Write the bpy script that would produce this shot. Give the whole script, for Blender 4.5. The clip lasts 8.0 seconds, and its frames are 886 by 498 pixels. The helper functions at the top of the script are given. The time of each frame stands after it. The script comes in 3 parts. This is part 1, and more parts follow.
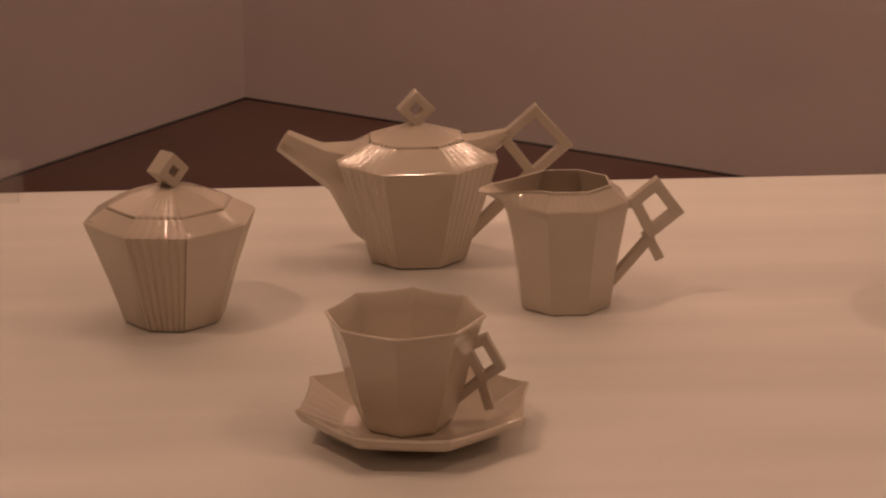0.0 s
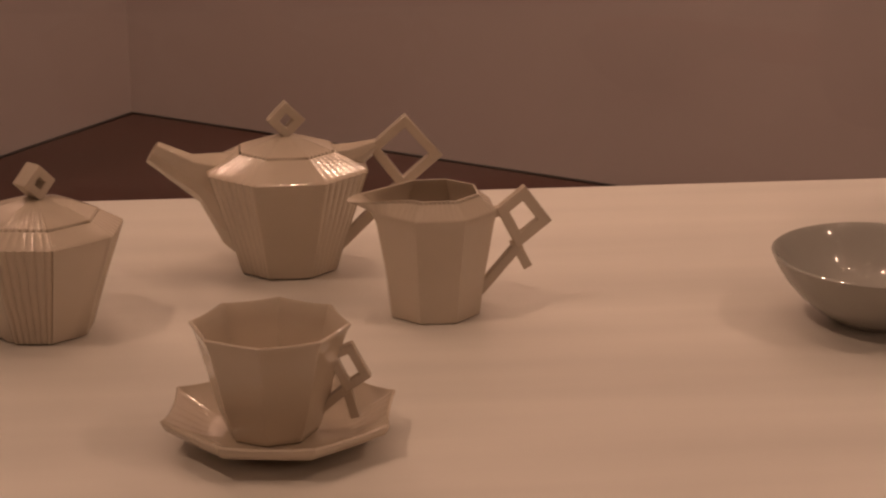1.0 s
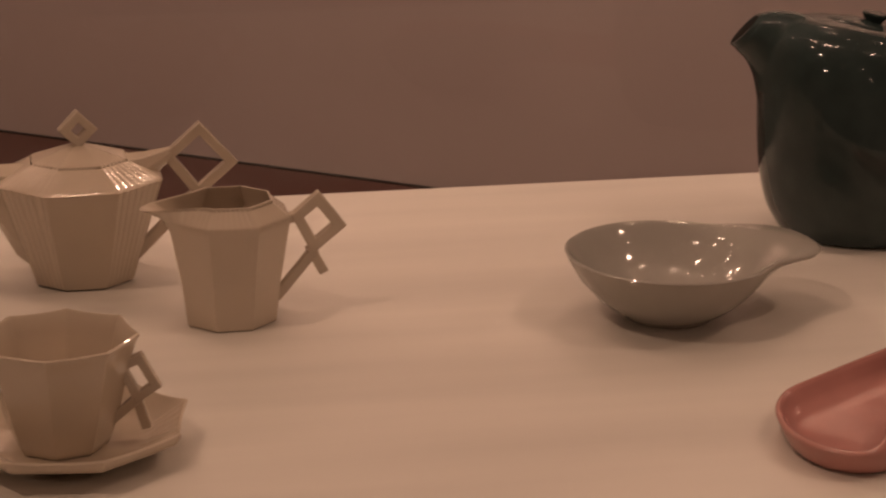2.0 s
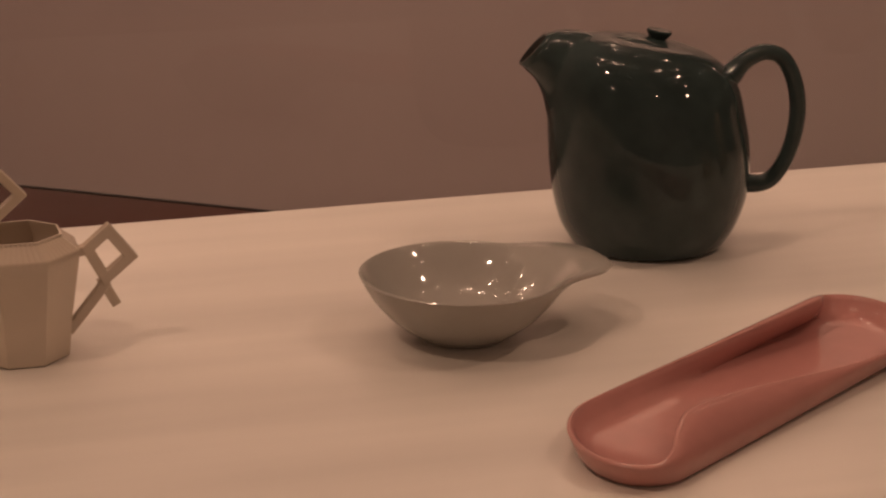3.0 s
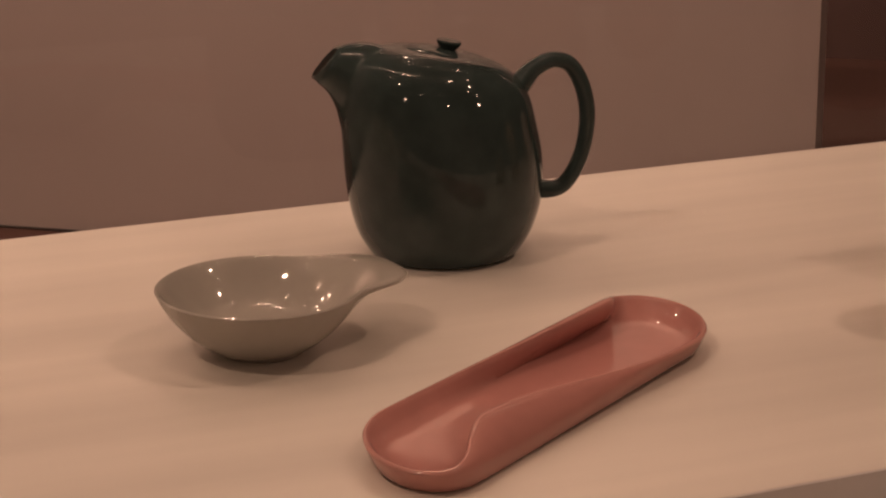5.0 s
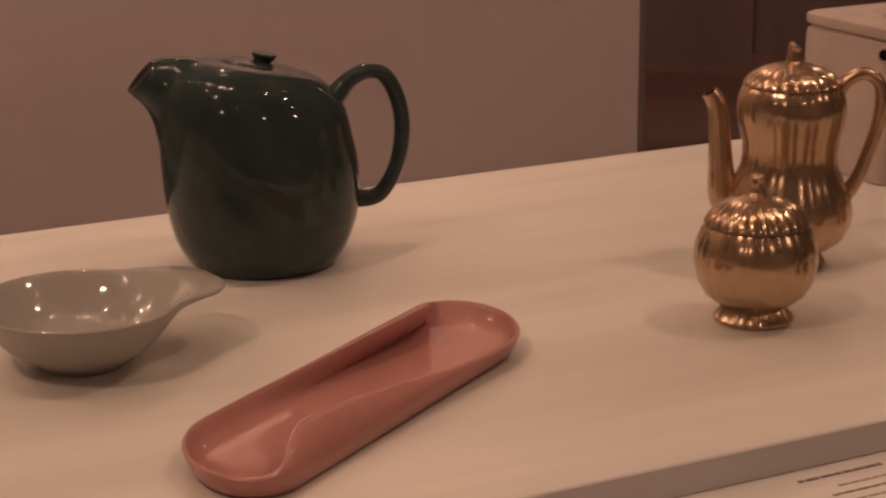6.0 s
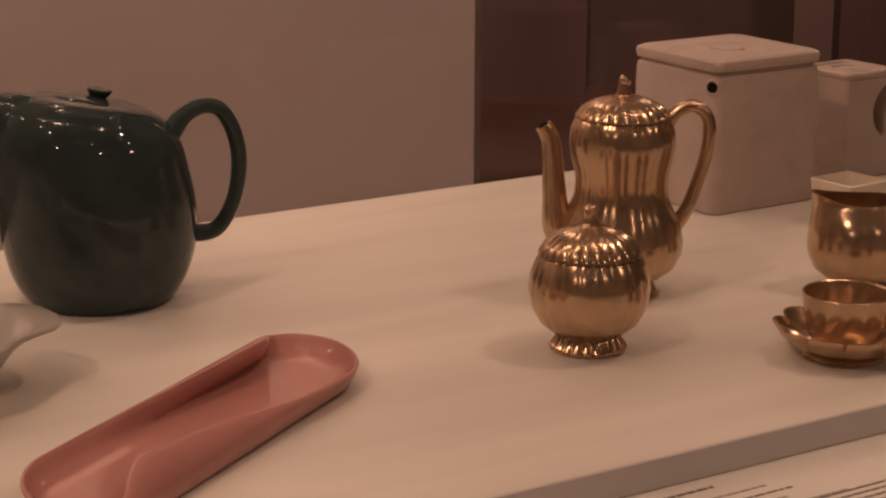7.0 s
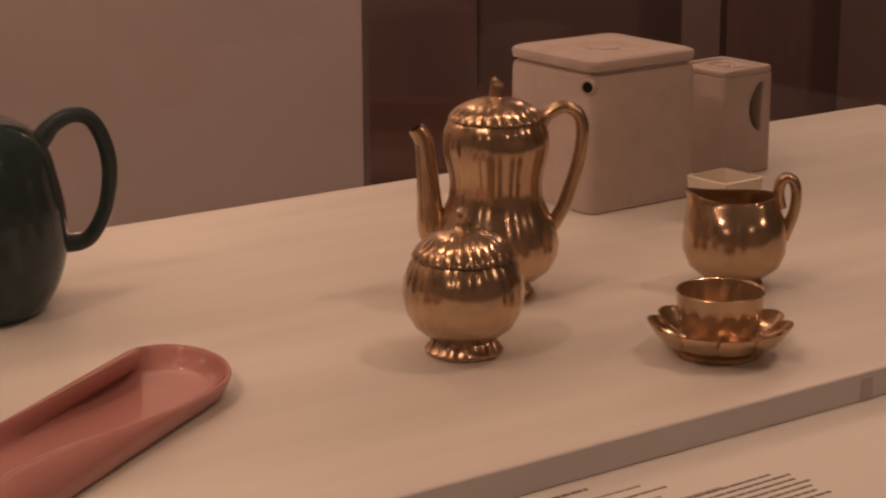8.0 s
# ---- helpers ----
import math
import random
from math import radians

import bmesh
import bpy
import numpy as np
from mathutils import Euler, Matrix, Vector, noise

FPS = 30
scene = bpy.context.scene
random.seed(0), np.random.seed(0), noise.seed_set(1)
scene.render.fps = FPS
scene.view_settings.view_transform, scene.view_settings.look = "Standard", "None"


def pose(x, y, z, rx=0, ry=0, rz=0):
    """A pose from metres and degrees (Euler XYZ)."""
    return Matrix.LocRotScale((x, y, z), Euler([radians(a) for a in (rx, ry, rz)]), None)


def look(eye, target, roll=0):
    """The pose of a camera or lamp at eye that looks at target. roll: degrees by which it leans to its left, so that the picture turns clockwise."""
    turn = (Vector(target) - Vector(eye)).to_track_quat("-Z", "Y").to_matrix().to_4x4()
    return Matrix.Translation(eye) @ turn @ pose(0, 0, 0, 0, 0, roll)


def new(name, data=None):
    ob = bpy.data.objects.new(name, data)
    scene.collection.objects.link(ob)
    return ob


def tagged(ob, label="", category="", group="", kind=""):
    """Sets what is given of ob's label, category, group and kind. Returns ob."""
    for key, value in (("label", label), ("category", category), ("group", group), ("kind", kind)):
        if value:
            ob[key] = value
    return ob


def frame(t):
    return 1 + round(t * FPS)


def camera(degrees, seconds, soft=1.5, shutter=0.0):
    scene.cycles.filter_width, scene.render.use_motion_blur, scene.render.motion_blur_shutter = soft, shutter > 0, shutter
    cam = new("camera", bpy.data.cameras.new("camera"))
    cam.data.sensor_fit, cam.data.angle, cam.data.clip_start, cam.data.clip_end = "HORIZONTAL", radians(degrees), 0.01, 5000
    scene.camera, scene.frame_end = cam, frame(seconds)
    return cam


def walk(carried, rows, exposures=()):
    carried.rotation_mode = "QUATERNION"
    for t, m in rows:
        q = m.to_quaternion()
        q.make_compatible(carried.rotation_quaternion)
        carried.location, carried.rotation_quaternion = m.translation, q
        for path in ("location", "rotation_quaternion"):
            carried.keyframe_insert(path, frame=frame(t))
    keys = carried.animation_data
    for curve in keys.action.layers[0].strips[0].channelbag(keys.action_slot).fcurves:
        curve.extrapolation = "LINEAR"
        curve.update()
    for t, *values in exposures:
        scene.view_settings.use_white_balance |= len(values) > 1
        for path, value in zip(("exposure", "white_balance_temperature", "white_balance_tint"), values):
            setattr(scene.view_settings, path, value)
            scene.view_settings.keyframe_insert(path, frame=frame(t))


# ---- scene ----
cam = camera(25.4, 8.0, soft=2.2, shutter=0.25)
PATH = [
    (0, (0.266, -1.509, 0.417), (0.369, 0.397, -0.179), -0.4),
    (0.5, (0.274, -1.512, 0.416), (0.428, 0.392, -0.175), 0.0),
    (1, (0.282, -1.517, 0.416), (0.492, 0.385, -0.167), -0.0),
    (1.5, (0.293, -1.519, 0.416), (0.58, 0.372, -0.17), -0.1),
    (1.7, (0.297, -1.52, 0.416), (0.622, 0.364, -0.168), 0.1),
    (2.8, (0.32, -1.526, 0.424), (0.843, 0.32, -0.141), -0.1),
    (3, (0.322, -1.527, 0.424), (0.879, 0.309, -0.14), -0.1),
    (3.5, (0.321, -1.531, 0.427), (0.951, 0.282, -0.137), 0.2),
    (4, (0.325, -1.535, 0.427), (0.999, 0.264, -0.131), 0.2),
    (4.2, (0.327, -1.537, 0.427), (1.009, 0.26, -0.128), 0.2),
    (5.3, (0.341, -1.548, 0.427), (1.094, 0.219, -0.128), -0.7),
    (5.5, (0.342, -1.554, 0.428), (1.12, 0.203, -0.128), -0.6),
    (6, (0.339, -1.569, 0.434), (1.219, 0.142, -0.114), -0.4),
    (6.5, (0.333, -1.578, 0.437), (1.304, 0.088, -0.094), 0.0),
    (7, (0.334, -1.58, 0.438), (1.36, 0.057, -0.079), 0.2),
    (7.5, (0.342, -1.581, 0.439), (1.397, 0.038, -0.076), -0.0),
    (8, (0.355, -1.583, 0.44), (1.466, -0.002, -0.078), -0.2),
]
walk(cam, [(t, look(eye, target, roll)) for t, eye, target, roll in PATH],
     [(0.0, -0.06), (1.6, -0.13), (3.4, -0.03), (5.5, 0.03), (8.0, 0.06)])

# ---------------------------------------------------------------- light
WARM = (1.0, 0.62, 0.432)


def lamp(x, y, z, watts, radius=0.03, tint=WARM):
    data = bpy.data.lights.new("spot_lamp", "POINT")
    data.energy, data.color, data.shadow_soft_size = watts, tint, radius
    ob = new("spot_lamp", data)
    ob.location = (x, y, z)
    return ob


def room_fill(x, y, watts, tint=WARM):
    data = bpy.data.lights.new("room_fill_light", "AREA")
    data.shape, data.size, data.energy, data.color = "DISK", 0.14, watts, tint
    ob = new("room_fill_light", data)
    ob.location = (x, y, 2.40)
    return ob


def wall_fill(x, y, watts, aim=(0.43, 0.55, -1.75), tint=WARM):
    """An added ceiling spot, unseen, that brightens the wall it is turned towards."""
    data = bpy.data.lights.new("wall_fill_light", "SPOT")
    data.energy, data.color, data.shadow_soft_size = watts, tint, 0.06
    data.spot_size, data.spot_blend = math.radians(104), 1.0
    ob = new("wall_fill_light", data)
    ob.location = (x, y, 2.40)
    ob.rotation_euler = Vector(aim).to_track_quat("-Z", "Y").to_euler()
    return ob


def track_spot(x, y, z, watts, target, cone, tint=WARM):
    """A track spot aimed at the display; its beam fades towards the rim."""
    data = bpy.data.lights.new("track_spot", "SPOT")
    data.energy, data.color, data.shadow_soft_size = watts, tint, 0.025
    data.spot_size, data.spot_blend = math.radians(cone), 1.0
    ob = new("track_spot", data)
    ob.matrix_basis = look((x, y, z), target)
    return ob


# the two main track spots cross their beams over the middle of the table
track_spot(-0.80, -0.95, 2.28, 51, (0.80, -0.38, 0), 45)
track_spot(2.25, -0.90, 2.28, 41, (0.80, -0.40, 0), 46)
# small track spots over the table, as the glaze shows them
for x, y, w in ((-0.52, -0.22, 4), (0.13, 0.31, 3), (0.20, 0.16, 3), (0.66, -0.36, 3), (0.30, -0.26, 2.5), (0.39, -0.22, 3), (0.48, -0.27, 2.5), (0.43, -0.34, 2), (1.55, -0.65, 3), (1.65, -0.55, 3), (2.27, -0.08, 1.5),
                (2.22, -1.5, 2), (2.27, 0.95, 2), (-0.5, -2.54, 1.5), (0.65, -2.7, 1.5), (2.79, -1.97, 2),
                (-0.6, 1.15, 7), (-0.95, 2.3, 9), (1.42, 1.25, 7), (1.75, 2.1, 9), (-0.1, 0.76, 3), (0.08, 0.1, 2), (-0.8, 2.9, 6)):
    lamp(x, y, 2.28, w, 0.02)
# added fill discs, unseen, that brighten the room behind and the hall
for x, y, w in ((0.8, -4.6, 10), (-3.0, -3.2, 17), (3.6, -3.6, 17), (6.4, 2.4, 45), (5.0, 2.7, 14)):
    room_fill(x, y, w)
# added spots lift the partition walls; the last two lift the dim hall
for x, y, w in ((0.55, 2.95, 140), (1.85, 1.95, 112)):
    wall_fill(x, y, w)
wall_fill(-0.35, 2.55, 34, (-0.83, 0.55, -1.75))
wall_fill(3.75, 3.25, 125, (0.35, 0.85, -1.3))
wall_fill(4.15, 1.55, 85, (0.65, 0.70, -1.3))

world = bpy.data.worlds.new("gallery_dark")
world.use_nodes = True
world.node_tree.nodes["Background"].inputs["Color"].default_value = (0.02, 0.014, 0.011, 1)
world.node_tree.nodes["Background"].inputs["Strength"].default_value = 0.3
scene.world = world


# ---------------------------------------------------------------- materials
def material(name, colour, rough=0.5, metal=0.0, coat=0.0, spread=0.08, grain=40.0, blotch=3.0, bump=0.05, bump_size=200.0,
             rough_spread=0.03, tint=None, warp=(1, 1, 1), subsurface=0.0, coat_rough=0.04, dist=0.002, spec=0.5):
    """A surface with grain and larger blotches in colour, gloss and relief."""
    m = bpy.data.materials.new(name)
    m.use_nodes = True
    nt = m.node_tree
    n, l = nt.nodes, nt.links
    b = n["Principled BSDF"]
    co = n.new("ShaderNodeTexCoord")
    mp = n.new("ShaderNodeMapping")
    mp.inputs["Scale"].default_value = warp
    l.new(co.outputs["Object"], mp.inputs["Vector"])

    def tex(size, detail=4.0):
        t = n.new("ShaderNodeTexNoise")
        t.inputs["Scale"].default_value, t.inputs["Detail"].default_value = size, detail
        l.new(mp.outputs["Vector"], t.inputs["Vector"])
        return t.outputs["Fac"]

    fine, large = tex(grain), tex(blotch, 3.0)
    add = n.new("ShaderNodeMath")
    add.operation = "MULTIPLY_ADD"
    l.new(fine, add.inputs[0])
    add.inputs[1].default_value = 0.45
    l.new(large, add.inputs[2])
    ramp = n.new("ShaderNodeMapRange")
    ramp.inputs["From Min"].default_value, ramp.inputs["From Max"].default_value = 0.45, 1.0
    l.new(add.outputs[0], ramp.inputs["Value"])
    mix = n.new("ShaderNodeMix")
    mix.data_type = "RGBA"
    dark = [c * (1 - spread) for c in colour] if tint is None else tint
    light = [min(1, c * (1 + spread)) for c in colour]
    mix.inputs["A"].default_value, mix.inputs["B"].default_value = (*dark, 1), (*light, 1)
    l.new(ramp.outputs["Result"], mix.inputs["Factor"])
    l.new(mix.outputs["Result"], b.inputs["Base Color"])
    rr = n.new("ShaderNodeMapRange")
    rr.inputs["To Min"].default_value, rr.inputs["To Max"].default_value = max(0.02, rough - rough_spread), rough + rough_spread
    l.new(fine, rr.inputs["Value"])
    l.new(rr.outputs["Result"], b.inputs["Roughness"])
    b.inputs["Metallic"].default_value, b.inputs["Specular IOR Level"].default_value = metal, spec
    b.inputs["Coat Weight"].default_value, b.inputs["Coat Roughness"].default_value = coat, coat_rough
    if subsurface:
        b.inputs["Subsurface Weight"].default_value = subsurface
        b.inputs["Subsurface Radius"].default_value = (0.006, 0.004, 0.0025)
    if bump:
        bp = n.new("ShaderNodeBump")
        bp.inputs["Strength"].default_value, bp.inputs["Distance"].default_value = bump, dist
        l.new(tex(bump_size, 3.0), bp.inputs["Height"])
        l.new(bp.outputs["Normal"], b.inputs["Normal"])
    return m


def clear(name, colour, rough=0.0, ior=1.49):
    m = bpy.data.materials.new(name)
    m.use_nodes = True
    b = m.node_tree.nodes["Principled BSDF"]
    b.inputs["Base Color"].default_value = (*colour, 1)
    b.inputs["Transmission Weight"].default_value, b.inputs["Roughness"].default_value, b.inputs["IOR"].default_value = 1.0, rough, ior
    return m


CREAM = material("cream_glaze", (0.555, 0.475, 0.375), 0.055, spec=1.0, coat=0.0, spread=0.05, grain=60, blotch=18, bump=0.06, bump_size=120, subsurface=0.0)
LAMPED = material("rough_cream", (0.70, 0.62, 0.50), 0.55, spread=0.05, grain=120, blotch=20, bump=0.1, bump_size=500)
WHITE_TABLE = material("white_laminate", (0.68, 0.645, 0.585), 0.36, spread=0.13, grain=24, blotch=6, bump=0.02, bump_size=300, warp=(0.10, 1, 1))
RAIL = material("label_board", (0.74, 0.71, 0.66), 0.5, spread=0.02, grain=60, blotch=4)
EDGE = material("painted_edge", (0.60, 0.58, 0.58), 0.5, spread=0.03, grain=50, blotch=6)
GREEN = material("dark_green_glaze", (0.036, 0.054, 0.053), 0.045, spec=0.32, spread=0.25, grain=70, blotch=9, bump=0.03, bump_size=60, rough_spread=0.03)
GREY = material("grey_glaze", (0.365, 0.35, 0.315), 0.06, spec=0.55, spread=0.05, grain=90, blotch=16, bump=0.02, bump_size=80, rough_spread=0.015)
CORAL = material("coral_glaze", (0.465, 0.222, 0.198), 0.05, spread=0.07, grain=80, blotch=14, bump=0.02, bump_size=90, rough_spread=0.04)
CORAL_RIM = material("pale_coral_rim", (0.485, 0.24, 0.213), 0.16, spread=0.1, grain=90, blotch=30, bump=0.02, bump_size=90)
GOLD = material("gold_lustre", (0.56, 0.375, 0.225), 0.20, metal=0.80, spread=0.14, grain=90, blotch=22, bump=0.06, bump_size=130, rough_spread=0.05, tint=(0.43, 0.315, 0.215))
MATT = material("matt_stoneware", (0.475, 0.388, 0.345), 0.62, spread=0.09, grain=120, blotch=34, bump=0.18, bump_size=420, dist=0.001)
# near-black for solid plugs that stand for the shade inside the spouts
SPOUT_SHADE = material("spout_shade", (0.008, 0.007, 0.006), 0.8, spec=0.1, spread=0.2)
WALL = material("taupe_wall", (0.51, 0.445, 0.43), 0.75, spread=0.03, grain=14, blotch=1.2, bump=0.06, bump_size=160)
FLOOR = material("dark_floor", (0.072, 0.034, 0.028), 0.85, spec=0.2, spread=0.2, grain=18, blotch=1.5, bump=0.05, bump_size=120)
FOOT_SHADE = material("wall_foot_shade", (0.02, 0.017, 0.016), 0.5, spread=0.2)
DARK_WALL = material("dark_brown_wall", (0.135, 0.090, 0.088), 0.7, spread=0.15, grain=12, blotch=1.0)
RED_PANEL = material("red_brown_panel", (0.148, 0.092, 0.088), 0.6, spread=0.2, grain=20, blotch=1.4, warp=(3, 3, 0.4))
MAUVE = material("mauve_column", (0.22, 0.155, 0.15), 0.7, spread=0.08)
CEILING = material("grey_ceiling", (0.22, 0.20, 0.19), 0.8, spread=0.05)
INK = material("label_ink", (0.20, 0.165, 0.15), 0.6, spread=0.1)
BRACKET = material("grey_bracket", (0.48, 0.44, 0.41), 0.5, spread=0.05)
INK_GREY = material("label_ink_grey", (0.38, 0.34, 0.30), 0.6, spread=0.1)
GLASS = clear("case_glass", (1, 1, 1), ior=1.27)
ACRYLIC = bpy.data.materials.new("clear_acrylic")
ACRYLIC.use_nodes = True
nodes, links = ACRYLIC.node_tree.nodes, ACRYLIC.node_tree.links
see, sheen = nodes.new("ShaderNodeBsdfTransparent"), nodes.new("ShaderNodeMixShader")
nodes["Principled BSDF"].inputs["Base Color"].default_value = (0.75, 0.70, 0.66, 1)
nodes["Principled BSDF"].inputs["Roughness"].default_value = 0.08
sheen.inputs["Fac"].default_value = 0.05
links.new(see.outputs[0], sheen.inputs[1])
links.new(nodes["Principled BSDF"].outputs[0], sheen.inputs[2])
links.new(sheen.outputs[0], nodes["Material Output"].inputs["Surface"])


# ---------------------------------------------------------------- mesh helpers
def finish(bm, angle=32, doubles=1e-6):
    bmesh.ops.remove_doubles(bm, verts=bm.verts, dist=doubles)
    bmesh.ops.recalc_face_normals(bm, faces=bm.faces)
    for f in bm.faces:
        f.smooth = True
    for e in bm.edges:
        if len(e.link_faces) == 2 and e.calc_face_angle(0) > radians(angle):
            e.smooth = False
    return bm


def part(name, bm, mat, parent=None, label="", angle=32, bevel=0.0):
    finish(bm, angle)
    me = bpy.data.meshes.new(name)
    bm.to_mesh(me)
    bm.free()
    me.materials.append(mat)
    ob = new(name, me)
    if parent is not None:
        ob.parent = parent
    if bevel:
        mod = ob.modifiers.new("bevel", "BEVEL")
        mod.width, mod.segments, mod.limit_method, mod.angle_limit = bevel, 2, "ANGLE", radians(28)
    if label:
        tagged(ob, label)
    return ob


def thing(name, x, y, z, turn, label, category, group="", size=1.0):
    ob = new(name)
    ob.empty_display_size = 0.02
    ob.matrix_basis = pose(x, y, z, 0, 0, turn) @ Matrix.Scale(size, 4)
    return tagged(ob, label, category, group)


def loft(rings, cap_start=False, cap_end=False, bm=None, closed=True):
    bm = bm or bmesh.new()
    rows = [[bm.verts.new(p) for p in ring] for ring in rings]
    n = len(rows[0])
    for a, b in zip(rows, rows[1:]):
        for i in range(n if closed else n - 1):
            j = (i + 1) % n
            bm.faces.new((a[i], a[j], b[j], b[i]))
    if cap_start:
        bm.faces.new(rows[0])
    if cap_end:
        bm.faces.new(rows[-1])
    return bm


def box(x0, x1, y0, y1, z0, z1, bm=None):
    ring = lambda z: [(x0, y0, z), (x1, y0, z), (x1, y1, z), (x0, y1, z)]
    return loft([ring(z0), ring(z1)], True, True, bm)


def turned(profile, n=72, lobes=0, depth=0.0, bm=None, sharp=0.55):
    """A turned form from (radius, z) pairs; lobes: gadroons cut into it by that share of the radius (third value scales it)."""
    rings = []
    for r, z, *k in profile:
        d = depth * (k[0] if k else 1.0)
        ring = []
        for i in range(n):
            a = 2 * math.pi * i / n
            f = 1 - d * (1 - abs(math.sin(lobes * a / 2)) ** sharp) if lobes else 1
            ring.append((r * f * math.cos(a), r * f * math.sin(a), z))
        rings.append(ring)
    return loft(rings, True, True, bm)


def tube(points, radii, n=14, bm=None, squash=1.0, caps=True, fine=8):
    """A tube through points (smoothed); radii one value or one a point; squash scales it across the first bend's plane."""
    p = [Vector(q) for q in points]
    r = list(radii) if hasattr(radii, "__len__") else [radii] * len(p)
    line, width = [], []
    for i in range(len(p) - 1):
        a, b, c, d = p[max(i - 1, 0)], p[i], p[i + 1], p[min(i + 2, len(p) - 1)]
        for k in range(fine):
            t = k / fine
            line.append(0.5 * ((2 * b) + (c - a) * t + (2 * a - 5 * b + 4 * c - d) * t**2 + (3 * b - a - 3 * c + d) * t**3))
            width.append(r[i] + (r[i + 1] - r[i]) * t)
    line.append(p[-1])
    width.append(r[-1])
    side = Vector((0, 1, 0))
    rings = []
    for i, q in enumerate(line):
        way = (line[min(i + 1, len(line) - 1)] - line[max(i - 1, 0)]).normalized()
        up = way.cross(side).normalized()
        s = up.cross(way).normalized()
        rings.append([q + width[i] * (math.cos(2 * math.pi * k / n) * up + squash * math.sin(2 * math.pi * k / n) * s) for k in range(n)])
    return loft(rings, caps, caps, bm)


def bar(a, b, w, t, bm=None):
    """A square bar in the x-z plane from a to b, w wide and t thick."""
    a, b = Vector((a[0], 0, a[1])), Vector((b[0], 0, b[1]))
    way = (b - a).normalized()
    across = Vector((way.z, 0, -way.x)) * w / 2
    deep = Vector((0, t / 2, 0))
    ring = lambda q: [q + across + deep, q + across - deep, q - across - deep, q - across + deep]
    return loft([ring(a), ring(b)], True, True, bm)


def diamond(corners, w, t, bm=None):
    """A four-cornered frame in the x-z plane through the outer corners, w wide and t thick."""
    c = [Vector((x, 0, z)) for x, z in corners]
    mid = sum(c, Vector()) / 4
    inner = []
    for i in range(4):
        p, q, r = c[i - 1], c[i], c[(i + 1) % 4]
        u, v = (p - q).normalized(), (r - q).normalized()
        s = max(0.3, math.sin(u.angle(v)))
        inner.append(q + (u + v) * (w / s))
    d = Vector((0, t / 2, 0))
    rings = []
    for i in (0, 1, 2, 3, 0):
        rings.append([c[i] + d, c[i] - d, inner[i] - d, inner[i] + d])
    return loft(rings, False, False, bm)


def facets(levels, ribbed=(), ribs=5, relief=0.0009, turn=22.5, sides=8, squash=1.0, bm=None, caps=(True, True)):
    """An eight-sided form from (circumradius, z[, relief share]) levels; the ribbed sides carry upright reeds."""
    rings = []
    per = ribs * 8
    for r, z, *k in levels:
        depth = relief * (k[0] if k else 1.0)
        ring = []
        for s in range(sides):
            a0, a1 = (radians(turn + 360 / sides * q) for q in (s, s + 1))
            p, q = Vector((math.cos(a0), math.sin(a0), 0)) * r, Vector((math.cos(a1), math.sin(a1), 0)) * r
            out = (p + q).normalized()
            count = per if s in ribbed else 4
            for i in range(count):
                f = i / count
                v = p.lerp(q, f)
                if s in ribbed:
                    groove = 1 - smoothstep(0.0, 0.07, min(f, 1 - f))
                    v += out * depth * (abs(math.sin(math.pi * ribs * f)) ** 0.8 - 0.35 - 1.3 * groove)
                ring.append((v.x, v.y * squash, z))
        rings.append(ring)
    return loft(rings, caps[0], caps[1], bm)


def beaded(a, b, n, low=0.2, high=0.65):
    """Levels from (radius, z) a to b between which the reeds are notched into beads."""
    out = []
    for i in range(2 * n + 1):
        f = i / (2 * n)
        out.append((a[0] + (b[0] - a[0]) * f, a[1] + (b[1] - a[1]) * f, high if i % 2 else low))
    return out


def rounded(w, d, r, z, n=5):
    ring = []
    for cx, cy, a in ((w / 2 - r, d / 2 - r, 0), (-w / 2 + r, d / 2 - r, 90), (-w / 2 + r, -d / 2 + r, 180), (w / 2 - r, -d / 2 + r, 270)):
        for i in range(n + 1):
            q = radians(a + 90 * i / n)
            ring.append((cx + r * math.cos(q), cy + r * math.sin(q), z))
    return ring


def smoothstep(a, b, x):
    t = min(1.0, max(0.0, (x - a) / (b - a)))
    return t * t * (3 - 2 * t)


# ---------------------------------------------------------------- the room
FLOOR_Z, TOP_Z = -0.90, 2.42


def setting(name, bm, mat, label, category="wall"):
    return tagged(part(name, bm, mat), label, category, "", "structure")


setting("floor", box(-6, 11, -7, 9, FLOOR_Z - 0.1, FLOOR_Z), FLOOR, "dark brown gallery floor in dim light", "floor")
# ceiling and outer walls are added out of view, to shape light and reflections
setting("ceiling", box(-6, 11, -7, 9, TOP_Z, TOP_Z + 0.1), CEILING, "unseen plain grey ceiling closing the room", "ceiling")
setting("wall_south", box(-6, 11, -7.1, -7, FLOOR_Z, TOP_Z), WALL, "unseen taupe wall closing the room for reflections")
setting("wall_west", box(-6.1, -6, -7, 9, FLOOR_Z, TOP_Z), WALL, "unseen taupe wall closing the room for reflections")
setting("wall_east", box(11, 11.1, -7, 9, FLOOR_Z, TOP_Z), DARK_WALL, "unseen dark brown wall closing the room")
setting("wall_north", box(-6, 11, 9, 9.1, FLOOR_Z, TOP_Z), DARK_WALL, "unseen dark brown wall closing the room")


